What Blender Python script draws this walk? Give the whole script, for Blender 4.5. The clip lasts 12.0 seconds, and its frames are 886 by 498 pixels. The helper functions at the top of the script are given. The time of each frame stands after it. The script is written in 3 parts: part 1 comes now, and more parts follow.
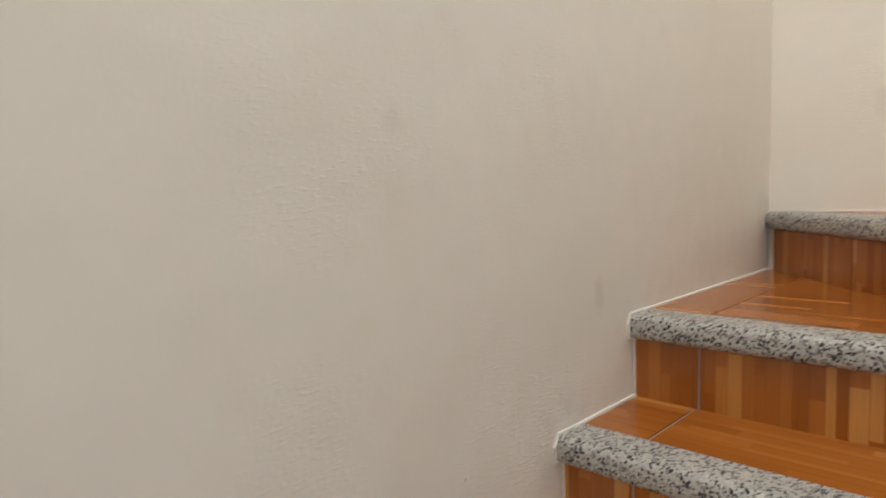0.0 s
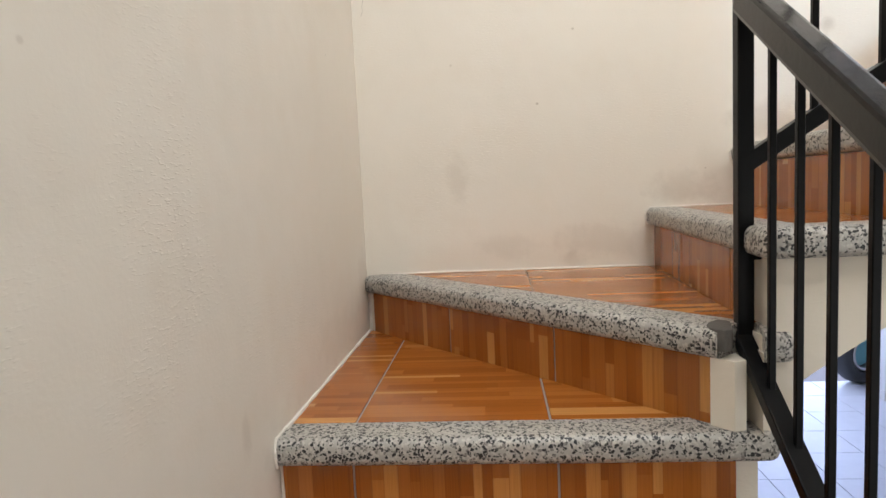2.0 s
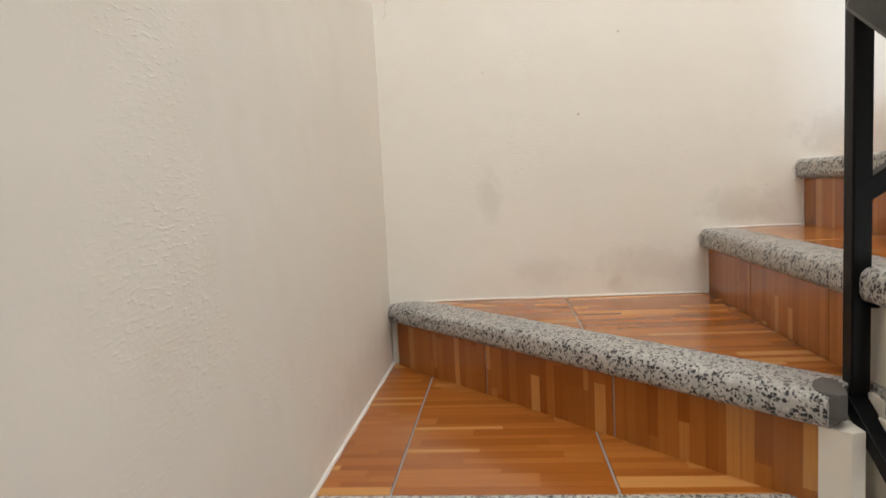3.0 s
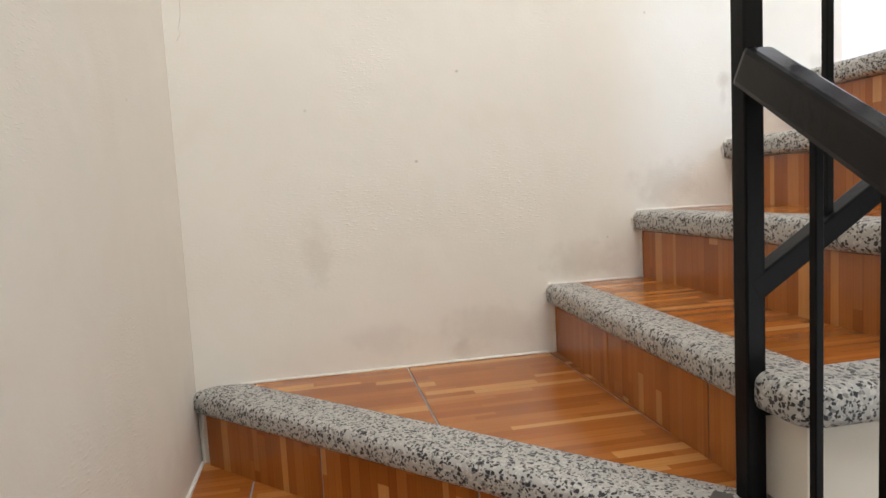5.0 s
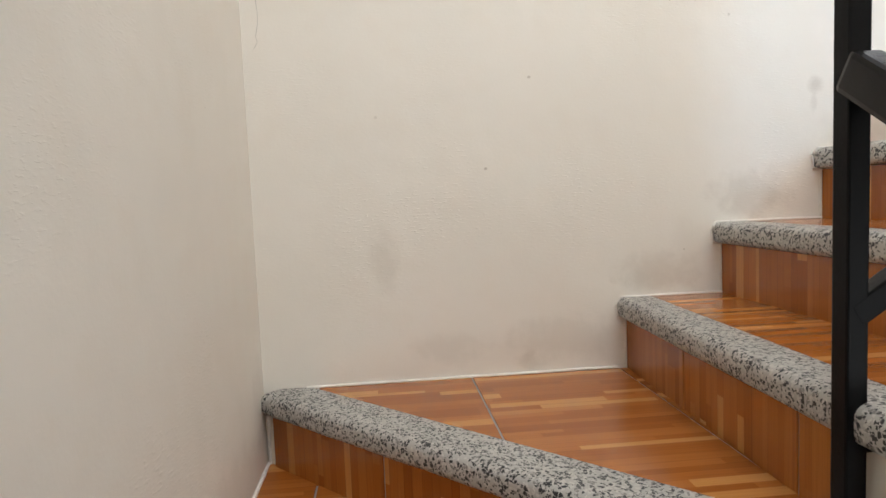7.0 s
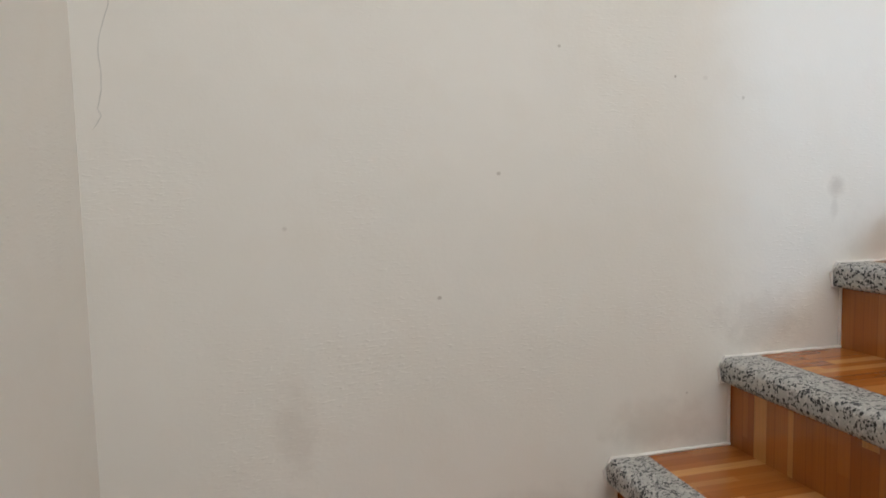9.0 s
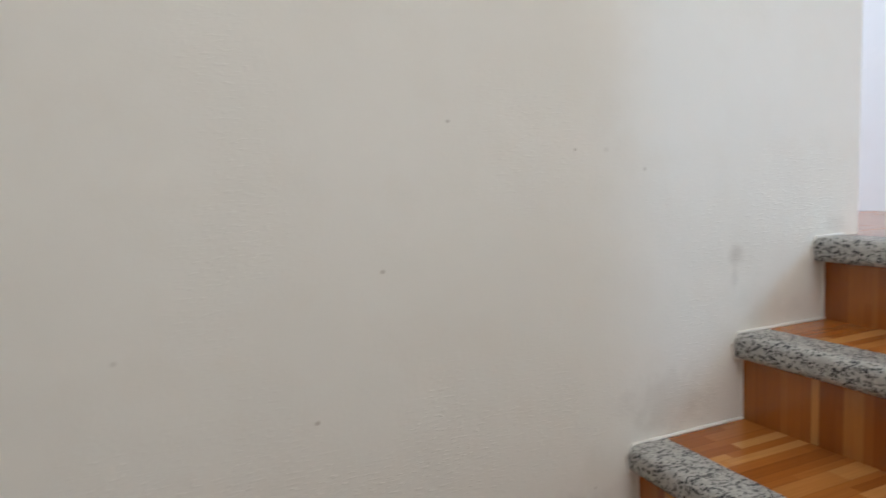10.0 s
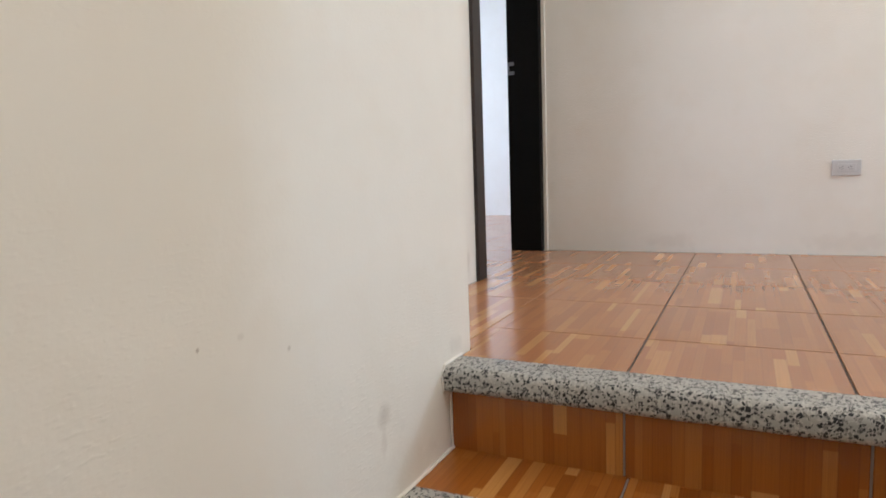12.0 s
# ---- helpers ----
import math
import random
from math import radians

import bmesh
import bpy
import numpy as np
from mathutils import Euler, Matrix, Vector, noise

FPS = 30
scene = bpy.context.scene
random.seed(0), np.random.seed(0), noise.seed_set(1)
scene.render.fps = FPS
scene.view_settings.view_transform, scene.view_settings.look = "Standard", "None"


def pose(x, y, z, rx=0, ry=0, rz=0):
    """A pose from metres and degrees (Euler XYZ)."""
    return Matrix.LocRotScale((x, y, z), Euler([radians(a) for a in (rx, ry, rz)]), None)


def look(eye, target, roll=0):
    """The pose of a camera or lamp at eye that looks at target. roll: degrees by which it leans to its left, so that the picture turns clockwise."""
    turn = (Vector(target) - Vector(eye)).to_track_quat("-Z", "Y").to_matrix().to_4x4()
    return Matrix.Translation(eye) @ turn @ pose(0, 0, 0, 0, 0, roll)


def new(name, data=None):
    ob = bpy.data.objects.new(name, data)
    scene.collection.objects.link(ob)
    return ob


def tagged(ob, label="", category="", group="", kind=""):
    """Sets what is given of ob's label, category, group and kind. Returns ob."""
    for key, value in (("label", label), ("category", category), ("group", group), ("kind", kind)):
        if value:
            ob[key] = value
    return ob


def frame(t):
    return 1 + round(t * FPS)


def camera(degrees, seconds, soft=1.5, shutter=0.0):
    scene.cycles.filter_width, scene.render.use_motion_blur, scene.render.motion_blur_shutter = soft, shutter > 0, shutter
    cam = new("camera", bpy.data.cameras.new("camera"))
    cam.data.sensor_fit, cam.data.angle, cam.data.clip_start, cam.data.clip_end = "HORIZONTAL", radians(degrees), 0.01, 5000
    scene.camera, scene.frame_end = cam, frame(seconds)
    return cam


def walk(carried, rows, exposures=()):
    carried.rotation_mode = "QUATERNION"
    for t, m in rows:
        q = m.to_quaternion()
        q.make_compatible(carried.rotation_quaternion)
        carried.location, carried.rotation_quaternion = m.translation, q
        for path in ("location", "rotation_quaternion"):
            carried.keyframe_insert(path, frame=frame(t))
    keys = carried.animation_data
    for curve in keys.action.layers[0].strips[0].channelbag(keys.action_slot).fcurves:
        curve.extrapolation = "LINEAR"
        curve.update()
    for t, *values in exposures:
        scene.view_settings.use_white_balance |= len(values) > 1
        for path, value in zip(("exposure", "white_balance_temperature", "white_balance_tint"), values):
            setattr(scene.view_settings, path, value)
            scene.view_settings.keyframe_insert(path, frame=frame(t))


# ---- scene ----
cam = camera(69.6, 12.0, shutter=0.25)
PATH = [
    (0, (0.677, -2.272, 0.665), (-0.701, -0.834, 0.489), -1.7),
    (0.5, (0.631, -2.244, 0.786), (-0.45, -0.571, 0.614), -2.1),
    (1, (0.539, -2.218, 0.833), (-0.342, -0.431, 0.659), -2.3),
    (1.5, (0.459, -2.199, 0.849), (-0.053, -0.274, 0.664), -2.7),
    (2, (0.449, -2.145, 0.86), (0.28, -0.161, 0.667), -2.7),
    (2.5, (0.437, -2.084, 0.877), (0.11, -0.12, 0.693), -2.7),
    (3, (0.361, -1.949, 0.916), (0.172, 0.033, 0.73), -2.9),
    (3.5, (0.309, -1.862, 1.013), (0.341, 0.129, 0.827), -3.0),
    (5.5, (0.337, -1.656, 1.037), (0.756, 0.292, 0.863), -2.9),
    (6, (0.327, -1.671, 1.038), (0.765, 0.273, 0.872), -2.7),
    (6.5, (0.337, -1.679, 1.037), (0.505, 0.308, 0.879), -2.5),
    (8.5, (0.267, -1.296, 1.203), (0.663, 0.658, 1.048), -1.3),
    (9, (0.313, -1.154, 1.303), (0.805, 0.779, 1.147), -1.3),
    (9.5, (0.343, -1.064, 1.386), (0.888, 0.854, 1.238), -1.4),
    (10, (0.398, -0.981, 1.488), (1.196, 0.841, 1.284), -2.4),
    (10.5, (0.447, -0.832, 1.583), (1.828, 0.597, 1.361), -2.3),
    (11, (0.469, -0.777, 1.6), (2.003, 0.487, 1.375), -2.3),
    (11.5, (0.523, -0.652, 1.621), (2.212, 0.394, 1.391), -1.9),
    (12, (0.572, -0.572, 1.732), (2.366, 0.283, 1.503), -2.0),
]
EXPOSURES = [
    (0.0, 0.18, 6450, 9.5), (0.5, 0.18, 6450, 9.5), (1.5, 0.23, 6370, 9.4), (2.5, 0.23, 6330, 9.4), (5.5, 0.21, 6120, 9.2), (6.5, 0.15, 6120, 9.2),
    (8.5, -0.16, 6050, 9), (9.5, -0.43, 5800, 8.5), (10.0, -0.49, 5800, 8.5), (10.5, -0.56, 6350, 10.3), (11.0, -0.52, 6400, 10.5), (12.0, -0.50, 6430, 11),
]
walk(cam, [(t, look(eye, target, roll)) for t, eye, target, roll in PATH], EXPOSURES)

# ---- light ----
world = bpy.data.worlds.new("sky")
scene.world = world
world.use_nodes = True
wn = world.node_tree
sky = wn.nodes.new("ShaderNodeTexSky")
sky.sky_type, sky.sun_disc = "NISHITA", False
sky.sun_elevation, sky.sun_rotation = radians(50), radians(200)
wn.links.new(sky.outputs[0], wn.nodes["Background"].inputs[0])
wn.nodes["Background"].inputs[1].default_value = 0.1


def window_light(name, place, target, width, height, power, colour):
    """Sky light that enters through an opening of that size."""
    data = bpy.data.lights.new(name, "AREA")
    data.shape, data.size, data.size_y, data.energy, data.color = "RECTANGLE", width, height, power, colour
    ob = new(name, data)
    ob.matrix_world = look(place, target)
    return ob


sun = new("sun", bpy.data.lights.new("sun", "SUN"))
sun.data.energy, sun.data.angle, sun.data.color = 5.0, radians(0.5), (1, 0.95, 0.88)
sun.matrix_world = look((0, 0, 0), (0.3, 0.55, -0.75))

HALL_Z, LOW_Z, TOP_Z = 1.33, -1.33, 3.83
window_light("hall_window_light", (3.35, -3.32, 2.57), (3.2, 0, 2.0), 0.42, 0.62, 49, (0.50, 0.74, 1.0))
window_light("stair_skylight", (1.0, -2.2, TOP_Z + 0.06), (1.0, -2.2, 0), 1.3, 1.5, 58, (0.97, 0.97, 0.97))
window_light("hall_skylight", (2.85, -1.7, TOP_Z + 0.06), (2.85, -1.7, 0), 1.2, 1.2, 28, (1.0, 0.86, 0.66))
window_light("alcove_window_light", (1.04, 1.25, 2.45), (2.6, 1.15, 2.2), 1.0, 1.3, 48, (0.66, 0.78, 1.0))
window_light("room_window_light", (4.9, 3.12, 2.5), (5.2, 0.6, 1.9), 1.6, 1.3, 105, (0.62, 0.77, 1.0))
# fill from an unseen opening, added to brighten the stair's open side
window_light("lower_fill_light", (3.2, -4.12, -0.05), (2.6, 0, -0.05), 2.1, 1.8, 20, (0.98, 0.97, 0.93))
window_light("patio_light", (3.2, 5.3, 0.0), (3.0, 0, -1.0), 3.2, 2.2, 100, (0.55, 0.64, 1.0))


# ---- materials ----
def material(name, colour, rough=0.6, metal=0.0):
    m = bpy.data.materials.new(name)
    m.use_nodes = True
    nt = m.node_tree
    b = nt.nodes["Principled BSDF"]
    b.inputs["Base Color"].default_value = (*colour, 1)
    b.inputs["Roughness"].default_value = rough
    b.inputs["Metallic"].default_value = metal
    return m, nt, b


def node(nt, kind, **sockets):
    n = nt.nodes.new(kind)
    for k, v in sockets.items():
        n.inputs[k].default_value = v
    return n


def math_node(nt, op, a, b=None, c=None):
    n = nt.nodes.new("ShaderNodeMath")
    n.operation = op
    for i, v in enumerate((a, b, c)):
        if v is None:
            continue
        if isinstance(v, (int, float)):
            n.inputs[i].default_value = v
        else:
            nt.links.new(v, n.inputs[i])
    return n.outputs[0]


def ramp(nt, fac, stops, mode="LINEAR"):
    n = nt.nodes.new("ShaderNodeValToRGB")
    n.color_ramp.interpolation = mode
    els = n.color_ramp.elements
    while len(els) < len(stops):
        els.new(0.5)
    for e, (p, c) in zip(els, stops):
        e.position, e.color = p, (*c, 1)
    nt.links.new(fac, n.inputs[0])
    return n.outputs[0]


def noise_tex(nt, vec, scale, detail=3, rough=0.55):
    n = node(nt, "ShaderNodeTexNoise", Scale=scale, Detail=detail, Roughness=rough)
    nt.links.new(vec, n.inputs["Vector"])
    return n.outputs["Fac"]


def mixc(nt, fac, a, b, mode="MIX"):
    n = nt.nodes.new("ShaderNodeMix")
    n.data_type, n.blend_type = "RGBA", mode
    for i, v in ((0, fac), (6, a), (7, b)):
        if isinstance(v, (int, float)):
            n.inputs[i].default_value = v
        elif isinstance(v, tuple):
            n.inputs[i].default_value = (*v, 1)
        else:
            nt.links.new(v, n.inputs[i])
    return n.outputs[2]


def bump(nt, b, height, strength, distance):
    n = node(nt, "ShaderNodeBump", Strength=strength, Distance=distance)
    nt.links.new(height, n.inputs["Height"])
    nt.links.new(n.outputs[0], b.inputs["Normal"])


def plaster(name, colour, smudges_and_shade=()):
    """Cream wall paint over hand-trowelled plaster; dark patches, both dirt and painted shade: (place, radii,
    strength).
    """
    m, nt, b = material(name, colour, 0.62)
    pos = nt.nodes.new("ShaderNodeNewGeometry").outputs["Position"]
    big = noise_tex(nt, pos, 1.7, 4)
    mid = noise_tex(nt, pos, 7.0, 4)
    c = mixc(nt, ramp(nt, big, ((0.35, (0, 0, 0)), (0.7, (1, 1, 1)))), tuple(v * f for v, f in zip(colour, (0.945, 0.94, 0.925))), colour)
    c = mixc(nt, ramp(nt, mid, ((0.5, (0, 0, 0)), (0.78, (0.5, 0.5, 0.5)))), c, tuple(v * f for v, f in zip(colour, (0.93, 0.9, 0.86))))
    fuzz = noise_tex(nt, pos, 22.0, 4)
    for place, radii, strength in smudges_and_shade:
        n = nt.nodes.new("ShaderNodeVectorMath")
        n.operation = "SUBTRACT"
        nt.links.new(pos, n.inputs[0])
        n.inputs[1].default_value = place
        s = nt.nodes.new("ShaderNodeVectorMath")
        s.operation = "DIVIDE"
        nt.links.new(n.outputs[0], s.inputs[0])
        s.inputs[1].default_value = radii
        ln = nt.nodes.new("ShaderNodeVectorMath")
        ln.operation = "LENGTH"
        nt.links.new(s.outputs[0], ln.inputs[0])
        d = math_node(nt, "ADD", ln.outputs["Value"], math_node(nt, "MULTIPLY", math_node(nt, "SUBTRACT", fuzz, 0.5), 1.4))
        f = math_node(nt, "MULTIPLY", ramp(nt, d, ((0.25, (1, 1, 1)), (1.0, (0, 0, 0))), "EASE"), strength)
        c = mixc(nt, f, c, tuple(v * g for v, g in zip(colour, (0.52, 0.47, 0.42))))
    # small dark flecks
    vo = node(nt, "ShaderNodeTexVoronoi", Scale=5.5)
    nt.links.new(pos, vo.inputs["Vector"])
    fleck = math_node(nt, "LESS_THAN", vo.outputs["Distance"], 0.012)
    sep = nt.nodes.new("ShaderNodeSeparateColor")
    nt.links.new(vo.outputs["Color"], sep.inputs[0])
    fleck = math_node(nt, "MULTIPLY", fleck, math_node(nt, "GREATER_THAN", sep.outputs[0], 0.6))
    c = mixc(nt, math_node(nt, "MULTIPLY", fleck, 0.5), c, (0.2, 0.18, 0.15))
    nt.links.new(c, b.inputs["Base Color"])
    # fine horizontal trowel ripples in patches, and gentle waves
    mp = node(nt, "ShaderNodeMapping")
    mp.inputs["Scale"].default_value = (1, 1, 3.2)
    nt.links.new(pos, mp.inputs["Vector"])
    rip = noise_tex(nt, mp.outputs[0], 55, 3, 0.6)
    patch = ramp(nt, noise_tex(nt, pos, 2.6, 2), ((0.47, (0.03, 0.03, 0.03)), (0.70, (1, 1, 1))))
    stipple = math_node(nt, "MULTIPLY", noise_tex(nt, pos, 120, 2), 0.0004)
    lumps = math_node(nt, "MULTIPLY", math_node(nt, "MULTIPLY", ramp(nt, noise_tex(nt, mp.outputs[0], 62, 2, 0.5), ((0.54, (0, 0, 0)), (0.70, (1, 1, 1))), "EASE"), patch), 0.0008)
    stipple = math_node(nt, "ADD", stipple, lumps)
    h = math_node(nt, "ADD", math_node(nt, "ADD", stipple, math_node(nt, "MULTIPLY", math_node(nt, "MULTIPLY", rip, patch), 0.0010)), math_node(nt, "MULTIPLY", noise_tex(nt, pos, 4.0, 2), 0.012))
    bump(nt, b, h, 0.6, 1.0)
    return m


CREAM = (0.80, 0.758, 0.687)
M_WALL_B = plaster("wall_paint_stained_shaded", CREAM, (
    ((0.325, 0, 0.885), (0.05, 0.2, 0.10), 0.19),
    ((0.48, 0, 0.65), (0.12, 0.2, 0.06), 0.16),
    ((0.80, 0, 0.66), (0.22, 0.2, 0.08), 0.20),
    ((1.06, 0, 0.83), (0.15, 0.2, 0.07), 0.26),
    ((1.32, 0, 1.03), (0.15, 0.2, 0.08), 0.24),
    # painted shade: the shadow that the top step throws on this wall
    ((1.60, 0, 1.20), (0.14, 0.2, 0.08), 0.12),
    ((0.70, 0, 0.60), (0.06, 0.2, 0.035), 0.25),
    ((1.02, 0, 0.80), (0.10, 0.2, 0.05), 0.13),
    ((1.14, 0, 0.885), (0.06, 0.2, 0.10), 0.09),
    ((1.508, 0, 1.313), (0.03, 0.2, 0.034), 0.40),
    ((1.502, 0, 1.268), (0.014, 0.2, 0.034), 0.22),
    # more of the top step's shadow, put into the paint
    ((1.62, 0, 1.17), (0.11, 0.2, 0.06), 0.12),
    ((1.33, 0, 1.0), (0.12, 0.2, 0.06), 0.12),
    ((1.82, 0, 1.36), (0.05, 0.2, 0.03), 0.18),
    ((0.598, 0, 1.118), (0.006, 0.2, 0.005), 0.72),
    ((0.719, 0, 1.349), (0.006, 0.2, 0.005), 0.63),
    ((1.132, 0, 0.883), (0.005, 0.2, 0.005), 0.63),
    ((0.32, 0, 1.257), (0.006, 0.2, 0.005), 0.32),
    ((1.10, 0, 1.54), (0.003, 0.2, 0.0035), 0.75),
    ((1.262, 0, 1.50), (0.006, 0.2, 0.006), 0.5),
    ((1.171, 0, 1.539), (0.008, 0.2, 0.006), 0.18),
    ((0.846, 0, 1.591), (0.005, 0.2, 0.004), 0.6),
))
M_WALL_A = plaster("wall_paint", CREAM, (
    ((0, -1.098, 0.44), (0.2, 0.03, 0.05), 0.21),
    ((0, -1.66, 0.77), (0.2, 0.03, 0.03), 0.15),
    ((0, -0.06, 0.55), (0.2, 0.10, 0.14), 0.15),
    # three patches along the steps: dirt together with shade put into the colour
    ((0, -0.40, 0.47), (0.2, 0.34, 0.09), 0.10),
    ((0, -0.90, 0.33), (0.2, 0.16, 0.13), 0.13),
    ((0, -1.24, 0.15), (0.2, 0.14, 0.13), 0.16),
    ((0, -1.55, 1.02), (0.2, 0.007, 0.006), 0.3),
))
M_WALL_C = plaster("wall_paint_hall", CREAM, (
    ((3.78, -0.25, 1.385), (0.2, 0.16, 0.05), 0.15),
    ((3.78, -1.0, 1.385), (0.2, 0.3, 0.05), 0.12),
    ((2.69, 0.35, 1.4), (0.06, 0.06, 0.08), 0.30),
))
M_SIDE = plaster("stringer_paint", (0.80, 0.74, 0.64))
M_CEIL = plaster("ceiling_paint", (0.8, 0.78, 0.74))


def wood_tile(name, haze):
    """Glazed tile printed like strips of parquet, with reflected haze mixed into its colour; UV in metres, u along the
    strips.
    """
    m, nt, b = material(name, (0.4, 0.15, 0.05), 0.26)
    uv = nt.nodes.new("ShaderNodeUVMap").outputs[0]
    rnd = nt.nodes.new("ShaderNodeObjectInfo").outputs["Random"]
    sep = nt.nodes.new("ShaderNodeSeparateXYZ")
    nt.links.new(uv, sep.inputs[0])
    wob = math_node(nt, "MULTIPLY", rnd, 7.3)
    wv = nt.nodes.new("ShaderNodeTexNoise")
    wv.noise_dimensions = "1D"
    wv.inputs["Scale"].default_value = 24
    wv.inputs["Detail"].default_value = 0
    nt.links.new(math_node(nt, "ADD", sep.outputs[1], wob), wv.inputs["W"])
    across = math_node(nt, "ADD", sep.outputs[1], math_node(nt, "MULTIPLY", wv.outputs["Fac"], 0.030))
    strip = math_node(nt, "FLOOR", math_node(nt, "DIVIDE", across, 0.0245))
    w1 = nt.nodes.new("ShaderNodeTexWhiteNoise")
    w1.noise_dimensions = "2D"
    cmb = nt.nodes.new("ShaderNodeCombineXYZ")
    nt.links.new(strip, cmb.inputs[0])
    nt.links.new(wob, cmb.inputs[1])
    nt.links.new(cmb.outputs[0], w1.inputs["Vector"])
    along = math_node(nt, "ADD", math_node(nt, "DIVIDE", sep.outputs[0], 0.27), math_node(nt, "MULTIPLY", w1.outputs[0], 5.0))
    seg = math_node(nt, "FLOOR", along)
    cmb2 = nt.nodes.new("ShaderNodeCombineXYZ")
    nt.links.new(strip, cmb2.inputs[0])
    nt.links.new(seg, cmb2.inputs[1])
    nt.links.new(wob, cmb2.inputs[2])
    w2 = nt.nodes.new("ShaderNodeTexWhiteNoise")
    nt.links.new(cmb2.outputs[0], w2.inputs["Vector"])
    base = ramp(nt, w2.outputs[0], ((0.0, (0.29, 0.083, 0.011)), (0.25, (0.335, 0.104, 0.016)), (0.55, (0.375, 0.123, 0.020)), (0.84, (0.41, 0.143, 0.026)), (0.89, (0.51, 0.218, 0.052)), (1.0, (0.57, 0.27, 0.078))))
    # grain along the strip
    mp = nt.nodes.new("ShaderNodeMapping")
    mp.inputs["Scale"].default_value = (9, 260, 1)
    off = nt.nodes.new("ShaderNodeCombineXYZ")
    nt.links.new(math_node(nt, "MULTIPLY", w2.outputs[0], 40.0), off.inputs[0])
    nt.links.new(math_node(nt, "MULTIPLY", w2.outputs[0], 70.0), off.inputs[2])
    nt.links.new(off.outputs[0], mp.inputs["Location"])
    nt.links.new(uv, mp.inputs["Vector"])
    grain = noise_tex(nt, mp.outputs[0], 1.0, 4, 0.6)
    c = mixc(nt, ramp(nt, grain, ((0.45, (0, 0, 0)), (0.8, (0.24, 0.24, 0.24)))), base, (0.22, 0.07, 0.017))
    # thin dark seams between strips
    frac = math_node(nt, "FRACT", math_node(nt, "DIVIDE", across, 0.0245))
    edge = math_node(nt, "LESS_THAN", math_node(nt, "ABSOLUTE", math_node(nt, "SUBTRACT", frac, 0.5)), 0.455)
    c = mixc(nt, math_node(nt, "MULTIPLY", math_node(nt, "SUBTRACT", 1.0, edge), 0.26), c, (0.15, 0.04, 0.012))
    fibre = nt.nodes.new("ShaderNodeMapping")
    fibre.inputs["Scale"].default_value = (4, 380, 1)
    nt.links.new(uv, fibre.inputs["Vector"])
    c = mixc(nt, 0.35, c, ramp(nt, noise_tex(nt, fibre.outputs[0], 1.0, 3, 0.7), ((0.3, (0.62, 0.58, 0.52)), (0.7, (1.25, 1.25, 1.25)))), "MULTIPLY")
    # pinkish haze of the wall's reflection, mixed into the base colour
    c = mixc(nt, haze, c, (0.50, 0.285, 0.18))
    nt.links.new(c, b.inputs["Base Color"])
    dirt = noise_tex(nt, nt.nodes.new("ShaderNodeNewGeometry").outputs["Position"], 14, 4)
    rr = nt.nodes.new("ShaderNodeMapRange")
    rr.inputs[3].default_value, rr.inputs[4].default_value = 0.13, 0.22
    b.inputs["Specular IOR Level"].default_value = 0.5 + 0.8 * haze
    nt.links.new(dirt, rr.inputs[0])
    nt.links.new(rr.outputs[0], b.inputs["Roughness"])
    bump(nt, b, math_node(nt, "MULTIPLY", math_node(nt, "MULTIPLY", dirt, 1.0), 0.00003), 0.4, 1.0)
    return m


M_TILE = wood_tile("parquet_print_tile", 0.0)
# hall copy of the stair tile, paled to imitate the floor's reflection
M_FLOOR_TILE = wood_tile("hazed_parquet_print_tile", 0.38)


def terrazzo():
    m, nt, b = material("terrazzo", (0.5, 0.48, 0.45), 0.42)
    pos = nt.nodes.new("ShaderNodeNewGeometry").outputs["Position"]
    warp = nt.nodes.new("ShaderNodeTexNoise")
    warp.inputs["Scale"].default_value = 60
    nt.links.new(pos, warp.inputs["Vector"])
    mv = nt.nodes.new("ShaderNodeVectorMath")
    mv.operation = "MULTIPLY_ADD"
    nt.links.new(warp.outputs["Color"], mv.inputs[0])
    mv.inputs[1].default_value = (0.0045, 0.0045, 0.0045)
    nt.links.new(pos, mv.inputs[2])
    cement = mixc(nt, noise_tex(nt, pos, 18, 4), (0.35, 0.337, 0.31), (0.45, 0.435, 0.40))
    c = cement
    for scale, cut, rim_width, tone in ((175, 0.66, 0.06, (0.50, 0.48, 0.44)), (170, 0.84, 0.06, (0.20, 0.19, 0.175)), (140, 0.78, 0.10, (0.013, 0.014, 0.016)), (225, 0.78, 0.08, (0.022, 0.023, 0.025))):
        v = node(nt, "ShaderNodeTexVoronoi", Scale=scale)
        nt.links.new(mv.outputs[0], v.inputs["Vector"])
        e = node(nt, "ShaderNodeTexVoronoi", Scale=scale)
        e.feature = "DISTANCE_TO_EDGE"
        nt.links.new(mv.outputs[0], e.inputs["Vector"])
        sp = nt.nodes.new("ShaderNodeSeparateColor")
        nt.links.new(v.outputs["Color"], sp.inputs[0])
        f = math_node(nt, "MULTIPLY", math_node(nt, "GREATER_THAN", sp.outputs[1], cut), math_node(nt, "GREATER_THAN", e.outputs["Distance"], rim_width))
        c = mixc(nt, f, c, tone)
    nt.links.new(c, b.inputs["Base Color"])
    bump(nt, b, math_node(nt, "MULTIPLY", noise_tex(nt, pos, 240, 2), 0.0005), 0.5, 1.0)
    return m


M_TERRAZZO = terrazzo()


